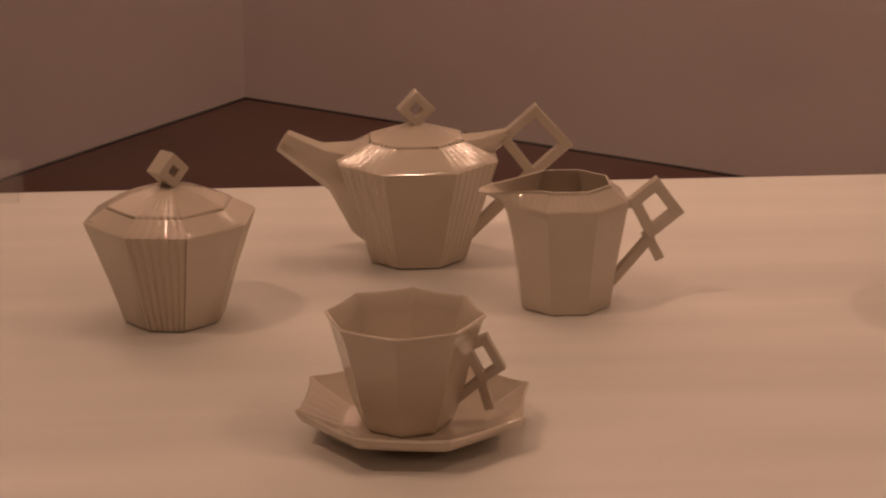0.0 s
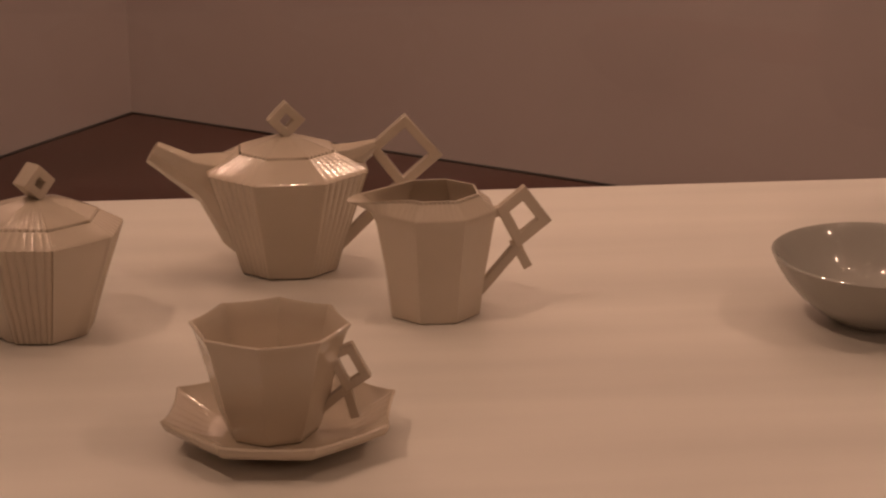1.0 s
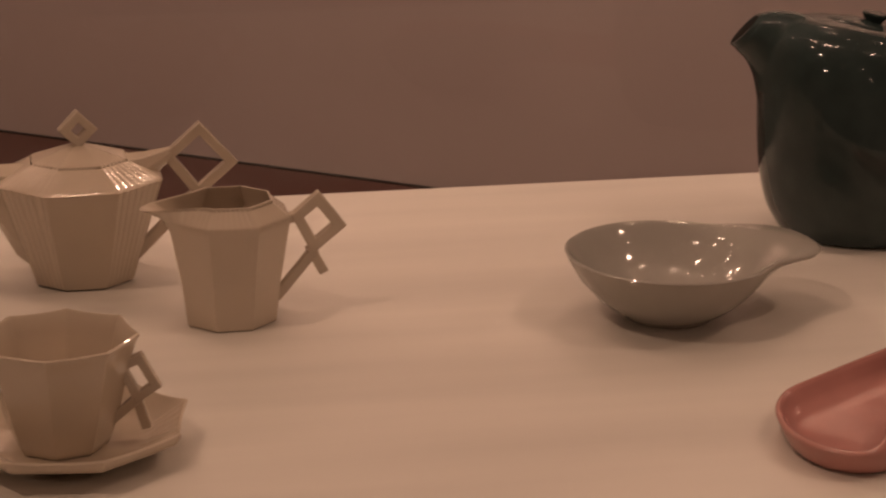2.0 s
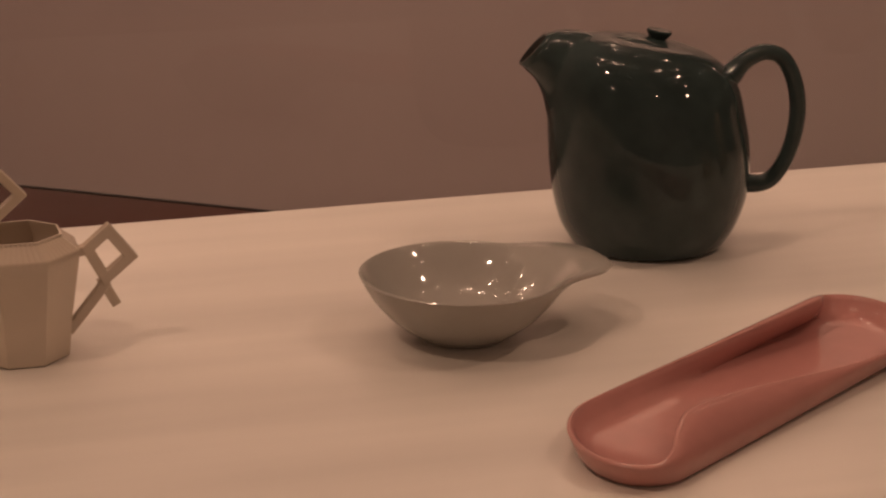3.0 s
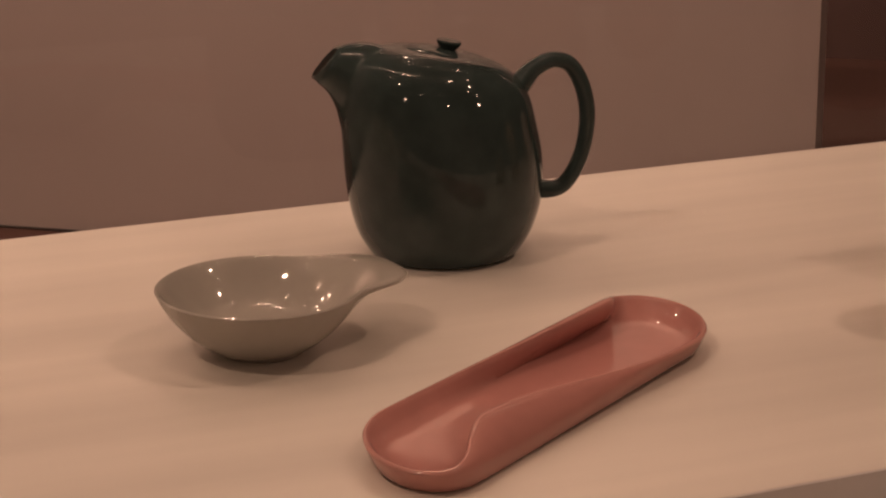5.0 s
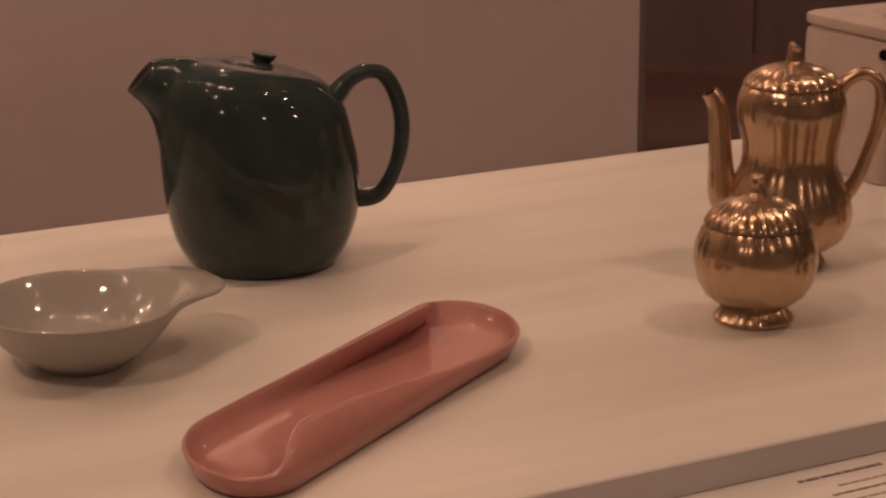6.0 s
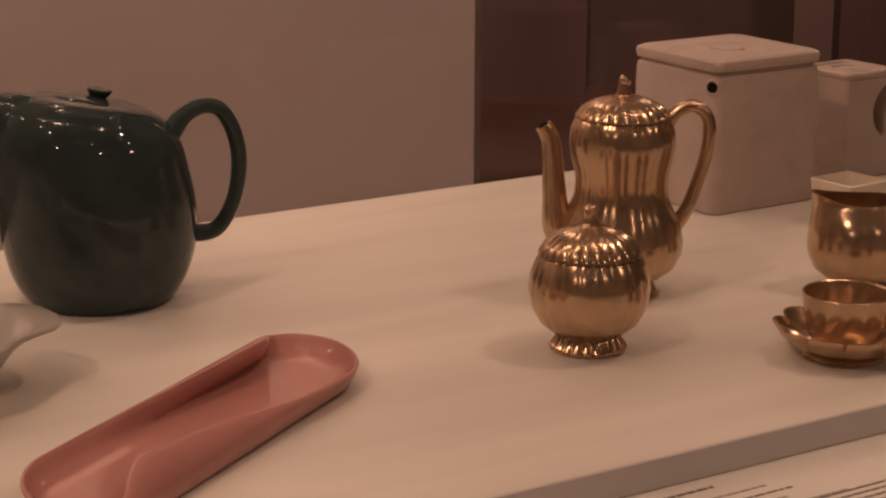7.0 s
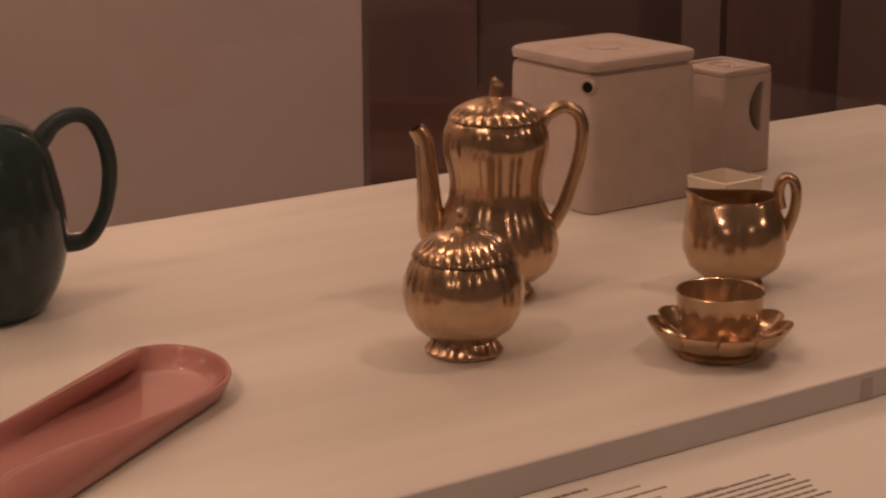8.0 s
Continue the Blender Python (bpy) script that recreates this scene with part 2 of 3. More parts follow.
def slab(name, a, b, thick, z0, z1, mat, label, category="wall"):
    """An upright slab from a to b in plan; its thickness lies to the left of the way from a to b."""
    a, b = Vector((*a, 0)), Vector((*b, 0))
    n = Vector((-(b - a).y, (b - a).x, 0)).normalized() * thick
    ring = lambda z: [(p.x, p.y, z) for p in (a, b, b + n, a + n)]
    return setting(name, loft([ring(z0), ring(z1)], True, True), mat, label, category)


CORNER, WALL_END, LEFT_END = (-0.011, 4.257), (2.7385, 2.1262), (-2.83, 0.02)
slab("wall_partition_back", WALL_END, CORNER, -0.18, FLOOR_Z, TOP_Z, WALL, "taupe painted partition wall ending in a plain upright edge")
slab("wall_partition_side", CORNER, LEFT_END, -0.18, FLOOR_Z, TOP_Z, WALL, "taupe painted partition wall meeting another in a corner")
# thin black strips draw the shadow line where the walls meet the floor
slab("foot_shade_back", (2.7205, 2.1272), (-0.017, 4.249), -0.02, FLOOR_Z, FLOOR_Z + 0.005, FOOT_SHADE, "thin black strip for the shadow line at the wall foot", "skirting")
slab("foot_shade_side", (-0.003, 4.249), (-2.822, 0.014), -0.02, FLOOR_Z, FLOOR_Z + 0.005, FOOT_SHADE, "thin black strip for the shadow line at the wall foot", "skirting")


# dim hall beyond the end of the partition
def bearing(deg, dist):
    return (0.35 + dist * math.sin(radians(deg)), -1.6 + dist * math.cos(radians(deg)))


slab("wall_far", bearing(56, 7.3), bearing(28, 7.8), -0.15, FLOOR_Z, TOP_Z, DARK_WALL, "dark brown far wall of the dim hall")
slab("wall_far_panel", bearing(36.0, 7.2), bearing(30.0, 7.3), -0.1, FLOOR_Z, TOP_Z, RED_PANEL, "dark red-brown wall panel in the dim hall")
slab("wall_far_column", bearing(43.1, 6.9), bearing(42.0, 6.9), -0.1, FLOOR_Z, TOP_Z, MAUVE, "mauve upright pier in the dim hall")
slab("wall_far_pier", bearing(55, 5.9), bearing(46.5, 6.4), -0.1, FLOOR_Z, TOP_Z, MAUVE, "mauve upright pier in the dim hall")
slab("wall_far_screen", bearing(47, 6.8), bearing(43.3, 6.9), -0.1, FLOOR_Z, TOP_Z, RED_PANEL, "dark red-brown screen wall in the dim hall")

# ---------------------------------------------------------------- the display table
X0, X1, Y0 = -1.1, 2.10, -0.686
table = thing("display_table", 0, 0, 0, 0, "long white display table with a lower label ledge", "table")
part("tabletop", box(X0, X1, Y0 + 0.002, 0, -0.0205, 0), WHITE_TABLE, table, "smooth white tabletop", bevel=0.0008)
part("front_edge", box(X0, X1, Y0, Y0 + 0.002, -0.0205, 0), EDGE, table, "painted white front edge strip", bevel=0.0008)
part("label_ledge", box(X0, X1, Y0 - 0.26, 0.0, -0.05, -0.0208), RAIL, table, "white label ledge along the front", bevel=0.001)
part("plinth", box(X0 + 0.06, X1 - 0.06, Y0 - 0.12, -0.06, FLOOR_Z + 0.004, -0.0505), RAIL, table, "white table base")
clip = part("edge_bracket", box(1.342, 1.353, Y0 - 0.001, Y0 + 0.001, -0.0195, -0.004), BRACKET, table, "small grey bracket on the edge")

# printed lines on the ledge, too small to read
text = thing("label_text", 0.010, 0.003, -0.0207, 0, "printed museum label lines in dark ink", "label")


def line_bar(x, y, length, height, turn, mat, seed):
    rng = random.Random(seed)
    bm = bmesh.new()
    pos = 0.0
    c, s = math.cos(radians(turn)), math.sin(radians(turn))
    while pos < length:
        w = min(rng.uniform(0.003, 0.011), length - pos)
        if w > 0.001:
            ring = [(x + c * p - s * q, y + s * p + c * q) for p, q in ((pos, 0), (pos + w, 0), (pos + w, height), (pos, height))]
            loft([[(p, q, 0) for p, q in ring], [(p, q, 0.0003) for p, q in ring]], True, True, bm)
        pos += w + 0.0013
    part("text_line", bm, mat, text)


line_bar(1.012, -0.705, 0.062, 0.0028, 0, INK, 1)
for i, (x, w) in enumerate(((1.03, 0.074), (1.018, 0.1), (1.018, 0.085), (1.06, 0.085))):
    line_bar(x, -0.7195 - 0.0105 * i, w, 0.0020, 0, INK if i == 1 else INK_GREY, 10 + i)
for i in range(8):
    line_bar(1.07, -0.753 - 0.0070 * i, (0.114, 0.124, 0.121, 0.127, 0.122, 0.119, 0.124, 0.07)[i], 0.0020, 0, INK, 30 + i)

# glass back of the case, and a clear block that stands at its foot
pane = part("window_glass", box(X0, X1 + 0.14, 0.012, 0.018, -0.05, 0.75), GLASS)
tagged(pane, "clear glass back of the display case", "glass", "", "structure")
pane.visible_shadow = False
block = thing("acrylic_block", -0.052, -0.017, 0, 0, "small clear acrylic display riser on the white table", "display riser")
for name, span in (("front_sheet", (-0.07, 0.07, -0.015, -0.0135, 0, 0.026)), ("back_sheet", (-0.07, 0.07, 0.0135, 0.015, 0, 0.026)), ("side_sheet", (0.0685, 0.07, -0.0135, 0.0135, 0, 0.026)),
                   ("side_sheet", (-0.07, -0.0685, -0.0135, 0.0135, 0, 0.026)), ("top_sheet", (-0.07, 0.07, -0.015, 0.015, 0.0262, 0.0277))):
    part(name, box(*span), ACRYLIC, block)


# ---------------------------------------------------------------- cream eight-sided tea set
def knob_ring(parent, z, size, thick, turn, w):
    """A small square frame set on its corner."""
    h = size / 2
    ob = part("knob", diamond([(-h, h + z), (0, 2 * h + z), (h, h + z), (0, z)], w, thick), CREAM, parent, "openwork diamond knob", bevel=0.0007)
    ob.matrix_basis = pose(0, 0, 0, 0, 0, turn)
    return ob


# sugar bowl
sugar = thing("sugar_bowl", 0.1583, -0.3089, 0, -7.5, "cream porcelain eight-sided lidded sugar bowl with reeded panels", "sugar bowl", "cream tea set", size=1.024)
RIBBED = (1, 3, 5, 7)
part("body", facets([(0.0290, 0.0, 0.3), (0.0315, 0.0015), (0.0405, 0.030), (0.0530, 0.0650), (0.0535, 0.0665), *beaded((0.0515, 0.0680), (0.0395, 0.0747), 6, 0.22, 0.42), (0.0385, 0.0737, 0.5), (0.036, 0.068, 0)],
                    RIBBED, 7, 0.0012), CREAM, sugar, angle=40)
lid = part("lid", facets([(0.036, 0.0718, 0.3), (0.0388, 0.0747), *beaded((0.0380, 0.0760), (0.022, 0.0825), 5, 0.3, 0.8), (0.009, 0.0852, 0.5), (0.004, 0.0862, 0)], RIBBED, 7, 0.0010), CREAM, sugar, "shallow reeded lid")
knob_ring(lid, 0.0843, 0.0235, 0.013, 48, 0.0054)

# teapot
teapot = thing("teapot", 0.3191, -0.190, 0, 0, "cream porcelain eight-sided teapot with a square openwork handle", "teapot", "cream tea set", size=1.026)
RIBBED = (0, 2, 4, 6)
part("body", facets([(0.0320, 0.0, 0.3), (0.0350, 0.0015, 0.6), (0.0430, 0.026, 0.5), (0.0575, 0.0700, 0.6), (0.0585, 0.0716), *beaded((0.0570, 0.0728), (0.0345, 0.0835), 9, 0.22, 0.42), (0.0338, 0.0825, 0.5), (0.031, 0.078, 0)],
                    RIBBED, 7, 0.0011), CREAM, teapot, angle=40)
lid = part("lid", facets([(0.031, 0.080, 0.3), (0.0340, 0.0835), *beaded((0.0332, 0.0848), (0.012, 0.0915), 5), (0.007, 0.0925, 0.5), (0.003, 0.0930, 0)], RIBBED, 7, 0.0010), CREAM, teapot, "low reeded lid")
knob_ring(lid, 0.0905, 0.0262, 0.009, 8, 0.0058)


def spout_ring(x, zc, half_h, half_w, lean):
    """A kite-shaped spout section, leaning by lean metres over its height."""
    return [(x + lean * q, p * half_w, zc + q * half_h) for p, q in ((0, -1), (0.75, -0.55), (1, 0.1), (0.7, 0.8), (0, 1), (-0.7, 0.8), (-1, 0.1), (-0.75, -0.55))]


part("spout", loft([spout_ring(-0.026, 0.042, 0.040, 0.020, 0.0), spout_ring(-0.046, 0.0500, 0.0320, 0.017, -0.002), spout_ring(-0.061, 0.0645, 0.0170, 0.0115, -0.002),
                    spout_ring(-0.0900, 0.0838, 0.0070, 0.0062, 0.0045), spout_ring(-0.0890, 0.0836, 0.0055, 0.0047, 0.0038), spout_ring(-0.072, 0.073, 0.010, 0.004, 0.0)], True, True),
     CREAM, teapot, "angular tapering spout", bevel=0.0006)
bm = diamond([(0.0549, 0.0830), (0.0808, 0.1056), (0.1062, 0.0769), (0.0783, 0.0525)], 0.0064, 0.0085)
loft([spout_ring(0.022, 0.066, 0.0190, 0.018, 0.0), spout_ring(0.044, 0.0755, 0.0110, 0.012, 0.0), spout_ring(0.0620, 0.0845, 0.0045, 0.0042, 0.0)], True, True, bm)
bar((0.080, 0.0590), (0.032, 0.0120), 0.0075, 0.0078, bm)
bar((0.077, 0.0580), (0.090, 0.042), 0.0070, 0.0072, bm)
part("handle", bm, CREAM, teapot, "square openwork handle set on its corner", bevel=0.0008)

# cream jug
jug = thing("cream_jug", 0.4107, -0.2982, 0, 0, "cream porcelain eight-sided cream jug with diamond handle", "jug", "cream tea set", size=1.026)


def lipped(r, z, k=1.0, lip=0.0, rise=0.0):
    """One level of the jug, drawn out towards the lip on its -x side."""
    ring = []
    for s in range(8):
        a0, a1 = (radians(22.5 + 45 * q) for q in (s, s + 1))
        p, q = Vector((math.cos(a0), math.sin(a0), 0)) * r, Vector((math.cos(a1), math.sin(a1), 0)) * r
        out = (p + q).normalized()
        for i in range(48):
            f = i / 48
            v = p.lerp(q, f)
            v += out * 0.00035 * k * (abs(math.sin(math.pi * 8 * f)) ** 0.8 - 0.55)
            near = max(0.0, -v.x / r)
            pull = smoothstep(0.35, 0.95, near) * (1 - smoothstep(0.1 * r, 0.95 * r, abs(v.y)))
            ring.append((v.x - lip * pull, v.y * (1 - 0.12 * pull * (lip > 0)), z + rise * pull))
    return ring


# beaded shoulder: rows of small bosses between the shoulder edge and the mouth
shoulder = [lipped(0.0404 - 0.0108 * i / 15, 0.0702 + 0.0082 * i / 15, (0.3, 1.3)[i % 2], 0.004 + 0.0205 * i / 15, -0.0045 * i / 15) for i in range(16)]
part("body", loft([lipped(0.0285, 0, 0), lipped(0.0302, 0.0012, 0), lipped(0.0335, 0.028, 0), lipped(0.0395, 0.0630, 0.0, 0.001), lipped(0.0408, 0.0690, 0.1, 0.003), *shoulder,
                   lipped(0.0295, 0.0802, 0, 0.0275, -0.005), lipped(0.0281, 0.0802, 0, 0.0265, -0.0055), lipped(0.0288, 0.0770, 0, 0.0215, -0.004),
                   lipped(0.0340, 0.0680, 0, 0.004), lipped(0.0295, 0.025, 0), lipped(0.025, 0.004, 0)], True, True), CREAM, jug, angle=38)
bm = diamond([(0.0392, 0.0672), (0.0573, 0.0822), (0.0750, 0.0588), (0.0528, 0.0408)], 0.0068, 0.0075)
bar((0.0340, 0.0640), (0.0430, 0.0660), 0.0063, 0.0069, bm)
bar((0.0550, 0.0440), (0.0290, 0.0130), 0.0062, 0.0069, bm)
bar((0.0510, 0.0460), (0.0602, 0.0280), 0.0062, 0.0064, bm)
part("handle", bm, CREAM, jug, "diamond openwork handle", bevel=0.0007)


# cup and saucer
def scalloped(r, z, flare=0.0, wave=0.0, turn=22.5, n=30, ribbed=(), relief=0.0):
    """An eight-cornered level whose corners flare out and whose sides dip; the ribbed sides carry reeds."""
    ring = []
    for s in range(8):
        a0, a1 = (radians(turn + 45 * q) for q in (s, s + 1))
        p, q = Vector((math.cos(a0), math.sin(a0), 0)) * r, Vector((math.cos(a1), math.sin(a1), 0)) * r
        for i in range(n):
            f = i / n
            c = abs(2 * f - 1) ** 2.2
            v = p.lerp(q, f) * (1 + flare * c - flare * 0.3)
            reed = relief * (abs(math.sin(math.pi * 5 * f)) ** 0.8 - 0.5) if s in ribbed else 0.0
            ring.append((v.x, v.y, z + wave * (c - 0.4) + reed))
    return ring


REEDED = (1, 3, 5, 7)
saucer = thing("saucer", 0.3038, -0.5080, 0, -8.5, "cream porcelain eight-sided saucer with a wavy rim", "saucer", "cream tea set", size=1.006)
part("foot", loft([scalloped(0.030, 0), scalloped(0.033, 0.0008), scalloped(0.0345, 0.0040), scalloped(0.033, 0.0048)], True, True), CREAM, saucer, "low eight-sided foot", angle=38)
part("dish", loft([scalloped(0.028, 0.0040), scalloped(0.036, 0.0042), scalloped(0.046, 0.0062, 0, 0), scalloped(0.056, 0.0098, 0.01, 0.0004), scalloped(0.0622, 0.0128, 0.02, 0.0010), scalloped(0.0645, 0.0160, 0.025, 0.0016),
                   scalloped(0.0652, 0.0186, 0.028, 0.0020), scalloped(0.0640, 0.0194, 0.028, 0.0020), scalloped(0.0625, 0.0184, 0.02, 0.0014), *[scalloped(0.0610 - 0.0024 * i, 0.0174 - 0.00122 * i, 0.010, 0.0008, ribbed=REEDED, relief=(0.0007, 0.0003)[i % 2]) for i in range(8)],
                   scalloped(0.040, 0.0078), scalloped(0.034, 0.0066), scalloped(0.022, 0.0062)], True, True), CREAM, saucer, "wide dish with pointed upturned corners", angle=38)
cup = thing("teacup", 0.2991, -0.5107, 0.0066, -31, "cream porcelain eight-sided teacup standing on its saucer", "cup", "cream tea set", size=1.023)
part("body", loft([scalloped(0.0225, 0), scalloped(0.0242, 0.0008), scalloped(0.0262, 0.0050), scalloped(0.0305, 0.018), scalloped(0.0350, 0.036), scalloped(0.0388, 0.051, 0.003, 0.0001), scalloped(0.0410, 0.0575, 0.006, 0.0003), scalloped(0.0425, 0.0598, 0.010, 0.0006), scalloped(0.0426, 0.0610, 0.010, 0.0006), scalloped(0.0414, 0.0615, 0.010, 0.0006),
                   scalloped(0.0398, 0.0602, 0.008, 0.0004), scalloped(0.0368, 0.051, 0.003), scalloped(0.0330, 0.036), scalloped(0.0270, 0.013), scalloped(0.018, 0.0035)], True, True), CREAM, cup, angle=55)
bm = diamond([(0.0292, 0.0445), (0.0434, 0.0512), (0.0536, 0.0322), (0.0398, 0.0228)], 0.0048, 0.0060)
bar((0.0412, 0.0262), (0.0235, 0.0110), 0.0050, 0.0054, bm)
bar((0.0395, 0.0275), (0.0448, 0.0085), 0.0052, 0.0046, bm)
part("handle", bm, CREAM, cup, "small diamond openwork handle", bevel=0.0006).matrix_basis = pose(0, 0, 0, 0, 0, 23)

# ---------------------------------------------------------------- grey lug bowl
LUG = 9
bowl = thing("lug_bowl", 0.6943, -0.345, 0, 0, "pale grey glazed bowl with one leaf-shaped lug handle", "bowl", size=1.016)


def lugged(r, z, reach=0.0, lift=0.0, n=112):
    ring = []
    for i in range(n):
        a = 2 * math.pi * i / n
        d = abs((a - radians(LUG) + math.pi) % (2 * math.pi) - math.pi)
        g = math.exp(-((d / 0.50) ** 3.2))
        ring.append(((r + reach * g) * math.cos(a), 1.06 * (r + reach * g) * math.sin(a), z + lift * g))
    return ring


part("bowl_body", loft([lugged(0.0270, 0), lugged(0.0290, 0.0010), lugged(0.0300, 0.0036), lugged(0.0395, 0.0078), lugged(0.0502, 0.0170), lugged(0.0592, 0.0275, 0.002), lugged(0.0648, 0.0370, 0.016, 0.000), lugged(0.0668, 0.0415, 0.0350, -0.0030),
                        lugged(0.0674, 0.0432, 0.0370, -0.0022), lugged(0.0662, 0.0440, 0.0345, -0.0006), lugged(0.0630, 0.0415, 0.0160, 0.0015), lugged(0.0572, 0.0330, 0.003, 0.001), lugged(0.0476, 0.0205), lugged(0.036, 0.0112), lugged(0.018, 0.0066), lugged(0.004, 0.0060)], True, True),
     GREY, bowl, angle=60)

# ---------------------------------------------------------------- dark green teapot
pot = thing("green_teapot", 0.8961, -0.1764, 0, -14, "dark green glossy teapot with a loop handle and small lid", "teapot", size=1.016)


def oval(l, r, depth, n=64):
    """A ring through the points l and r of the x-z plane, depth to each side of it."""
    c, h = ((l[0] + r[0]) / 2, (l[1] + r[1]) / 2), ((r[0] - l[0]) / 2, (r[1] - l[1]) / 2)
    return [(c[0] + h[0] * math.cos(a), depth * math.sin(a), c[1] + h[1] * math.cos(a)) for a in (2 * math.pi * i / n for i in range(n))]


def between(rows, steps=5):
    """Rows (left, right, depth) smoothed into a closer series."""
    flat = [(*l, *r, d) for l, r, d in rows]
    out = []
    for i in range(len(flat) - 1):
        a, b, c, d = flat[max(i - 1, 0)], flat[i], flat[i + 1], flat[min(i + 2, len(flat) - 1)]
        for k in range(steps):
            t = k / steps
            v = [0.5 * (2 * q + (r - p) * t + (2 * p - 5 * q + 4 * r - e) * t**2 + (3 * q - p - 3 * r + e) * t**3) for p, q, r, e in zip(a, b, c, d)]
            out.append(((v[0], v[1]), (v[2], v[3]), v[4]))
    return out + [rows[-1]]


SHELL = [((-0.055, 0.0008), (0.055, 0.0008), 0.055), ((-0.059, 0.006), (0.0595, 0.006), 0.059), ((-0.0668, 0.020), (0.0675, 0.020), 0.0668), ((-0.0722, 0.040), (0.0738, 0.040), 0.0728),
         ((-0.0752, 0.062), (0.0755, 0.060), 0.0745), ((-0.0766, 0.085), (0.0745, 0.080), 0.0742), ((-0.0775, 0.108), (0.0705, 0.100), 0.0715), ((-0.0775, 0.128), (0.0660, 0.1190), 0.067),
         ((-0.0740, 0.1425), (0.0585, 0.1322), 0.061), ((-0.0670, 0.1530), (0.0485, 0.1412), 0.052), ((-0.0550, 0.1588), (0.0362, 0.1474), 0.041), ((-0.0400, 0.1608), (0.0232, 0.1518), 0.029), ((-0.022, 0.1598), (0.0080, 0.1552), 0.014)]
NECK = [((-0.062, 0.050), (0.0, 0.125), 0.034), ((-0.070, 0.075), (-0.018, 0.147), 0.0335), ((-0.0775, 0.100), (-0.030, 0.157), 0.0310), ((-0.0812, 0.1160), (-0.047, 0.1622), 0.0255), ((-0.0875, 0.1285), (-0.062, 0.1642), 0.0190), ((-0.0965, 0.1365), (-0.0750, 0.1630), 0.0145)]
bm = loft([oval(*row) for row in between(SHELL)], True, True)
loft([oval(*row) for row in between(NECK)], True, True, bm)
body = part("body", bm, GREEN, pot, "smooth swelling body drawn out into the spout", angle=70)
skin = body.modifiers.new("one skin", "REMESH")
skin.mode, skin.voxel_size, skin.use_smooth_shade = "VOXEL", 0.0016, True
ease = body.modifiers.new("ease", "SMOOTH")
ease.factor, ease.iterations = 0.5, 14
part("spout", loft([oval((-0.0925, 0.1345), (-0.0715, 0.1620), 0.0140), oval((-0.0960, 0.1372), (-0.0755, 0.1624), 0.0138), oval((-0.0985, 0.1390), (-0.0785, 0.1618), 0.0128), oval((-0.0982, 0.1400), (-0.0790, 0.1608), 0.0116), oval((-0.0962, 0.1412), (-0.0792, 0.1592), 0.0105)], False, False), GREEN, pot, "thin rounded spout lip", angle=60)
part("spout_shade_plug", loft([oval((-0.0978, 0.1406), (-0.0793, 0.1600), 0.0110, 32), oval((-0.075, 0.132), (-0.060, 0.150), 0.008, 32)], True, True), SPOUT_SHADE, pot, "black plug for the shade inside the spout")
lid = part("lid", loft([oval((-0.030, 0.1550), (0.033, 0.1410), 0.027), oval((-0.0305, 0.1604), (0.0340, 0.1462), 0.0280), oval((-0.029, 0.1610), (0.0325, 0.1471), 0.0268), oval((-0.016, 0.1611), (0.020, 0.1522), 0.016), oval((-0.003, 0.1590), (0.009, 0.1560), 0.006)], True, True), GREEN, pot, "low inset lid")
part("lid_knob", turned([(0.0066, -0.004), (0.0060, 0.001), (0.0062, 0.0040), (0.0088, 0.0072), (0.0096, 0.0092), (0.0088, 0.0103), (0.004, 0.0098), (0.001, 0.0096)], 36), GREEN, lid, "small flared knob").matrix_basis = pose(0.0035, 0, 0.1532, 0, 10, 0)
part("handle", tube([(0.050, 0, 0.117), (0.0600, 0, 0.1295), (0.0700, 0, 0.1400), (0.0840, 0, 0.1458), (0.0975, 0, 0.1415), (0.1070, 0, 0.1250), (0.1110, 0, 0.1020), (0.1075, 0, 0.0755), (0.0985, 0, 0.0555), (0.0870, 0, 0.0460), (0.066, 0, 0.0465)],
                    [0.0095, 0.0085, 0.0068, 0.0062, 0.0062, 0.0062, 0.0062, 0.0060, 0.0060, 0.0064, 0.0080], 16, squash=1.35), GREEN, pot, "tall loop handle", angle=70)

# ---------------------------------------------------------------- coral folded dish
dish = thing("relish_dish", 0.8299, -0.5047, 0, 33.1, "long coral pink glazed dish with folded-in sides", "dish")
LEN, WID, SKEW = 0.343, 0.0485, 0.36


def dish_edge(n=220):
    """Points round the long rounded outline: place and inward way; dish_level() skews it, so that the ends slant."""
    out, straight = [], LEN / 2 - WID
    round_len = math.pi * WID
    total = 4 * straight + 2 * round_len
    for i in range(n):
        d = total * i / n
        if d < 2 * straight:
            out.append(((-straight + d, WID), (0, -1)))
        elif d < 2 * straight + round_len:
            a = math.pi / 2 - (d - 2 * straight) / WID
            out.append(((straight + WID * math.cos(a), WID * math.sin(a)), (-math.cos(a), -math.sin(a))))
        elif d < 4 * straight + round_len:
            out.append(((straight - (d - 2 * straight - round_len), -WID), (0, 1)))
        else:
            a = -math.pi / 2 - (d - 4 * straight - round_len) / WID
            out.append(((-straight + WID * math.cos(a), WID * math.sin(a)), (-math.cos(a), -math.sin(a))))
    return out


def fold(x, y):
    side = smoothstep(0.15 * WID, 0.75 * WID, abs(y))
    if y > 0:
        return 0.70 * side * smoothstep(-0.110, 0.112, x) * (1 - smoothstep(0.108, 0.152, x))
    return 0.83 * side * smoothstep(-0.112, 0.098, -x) * (1 - smoothstep(0.093, 0.158, -x))


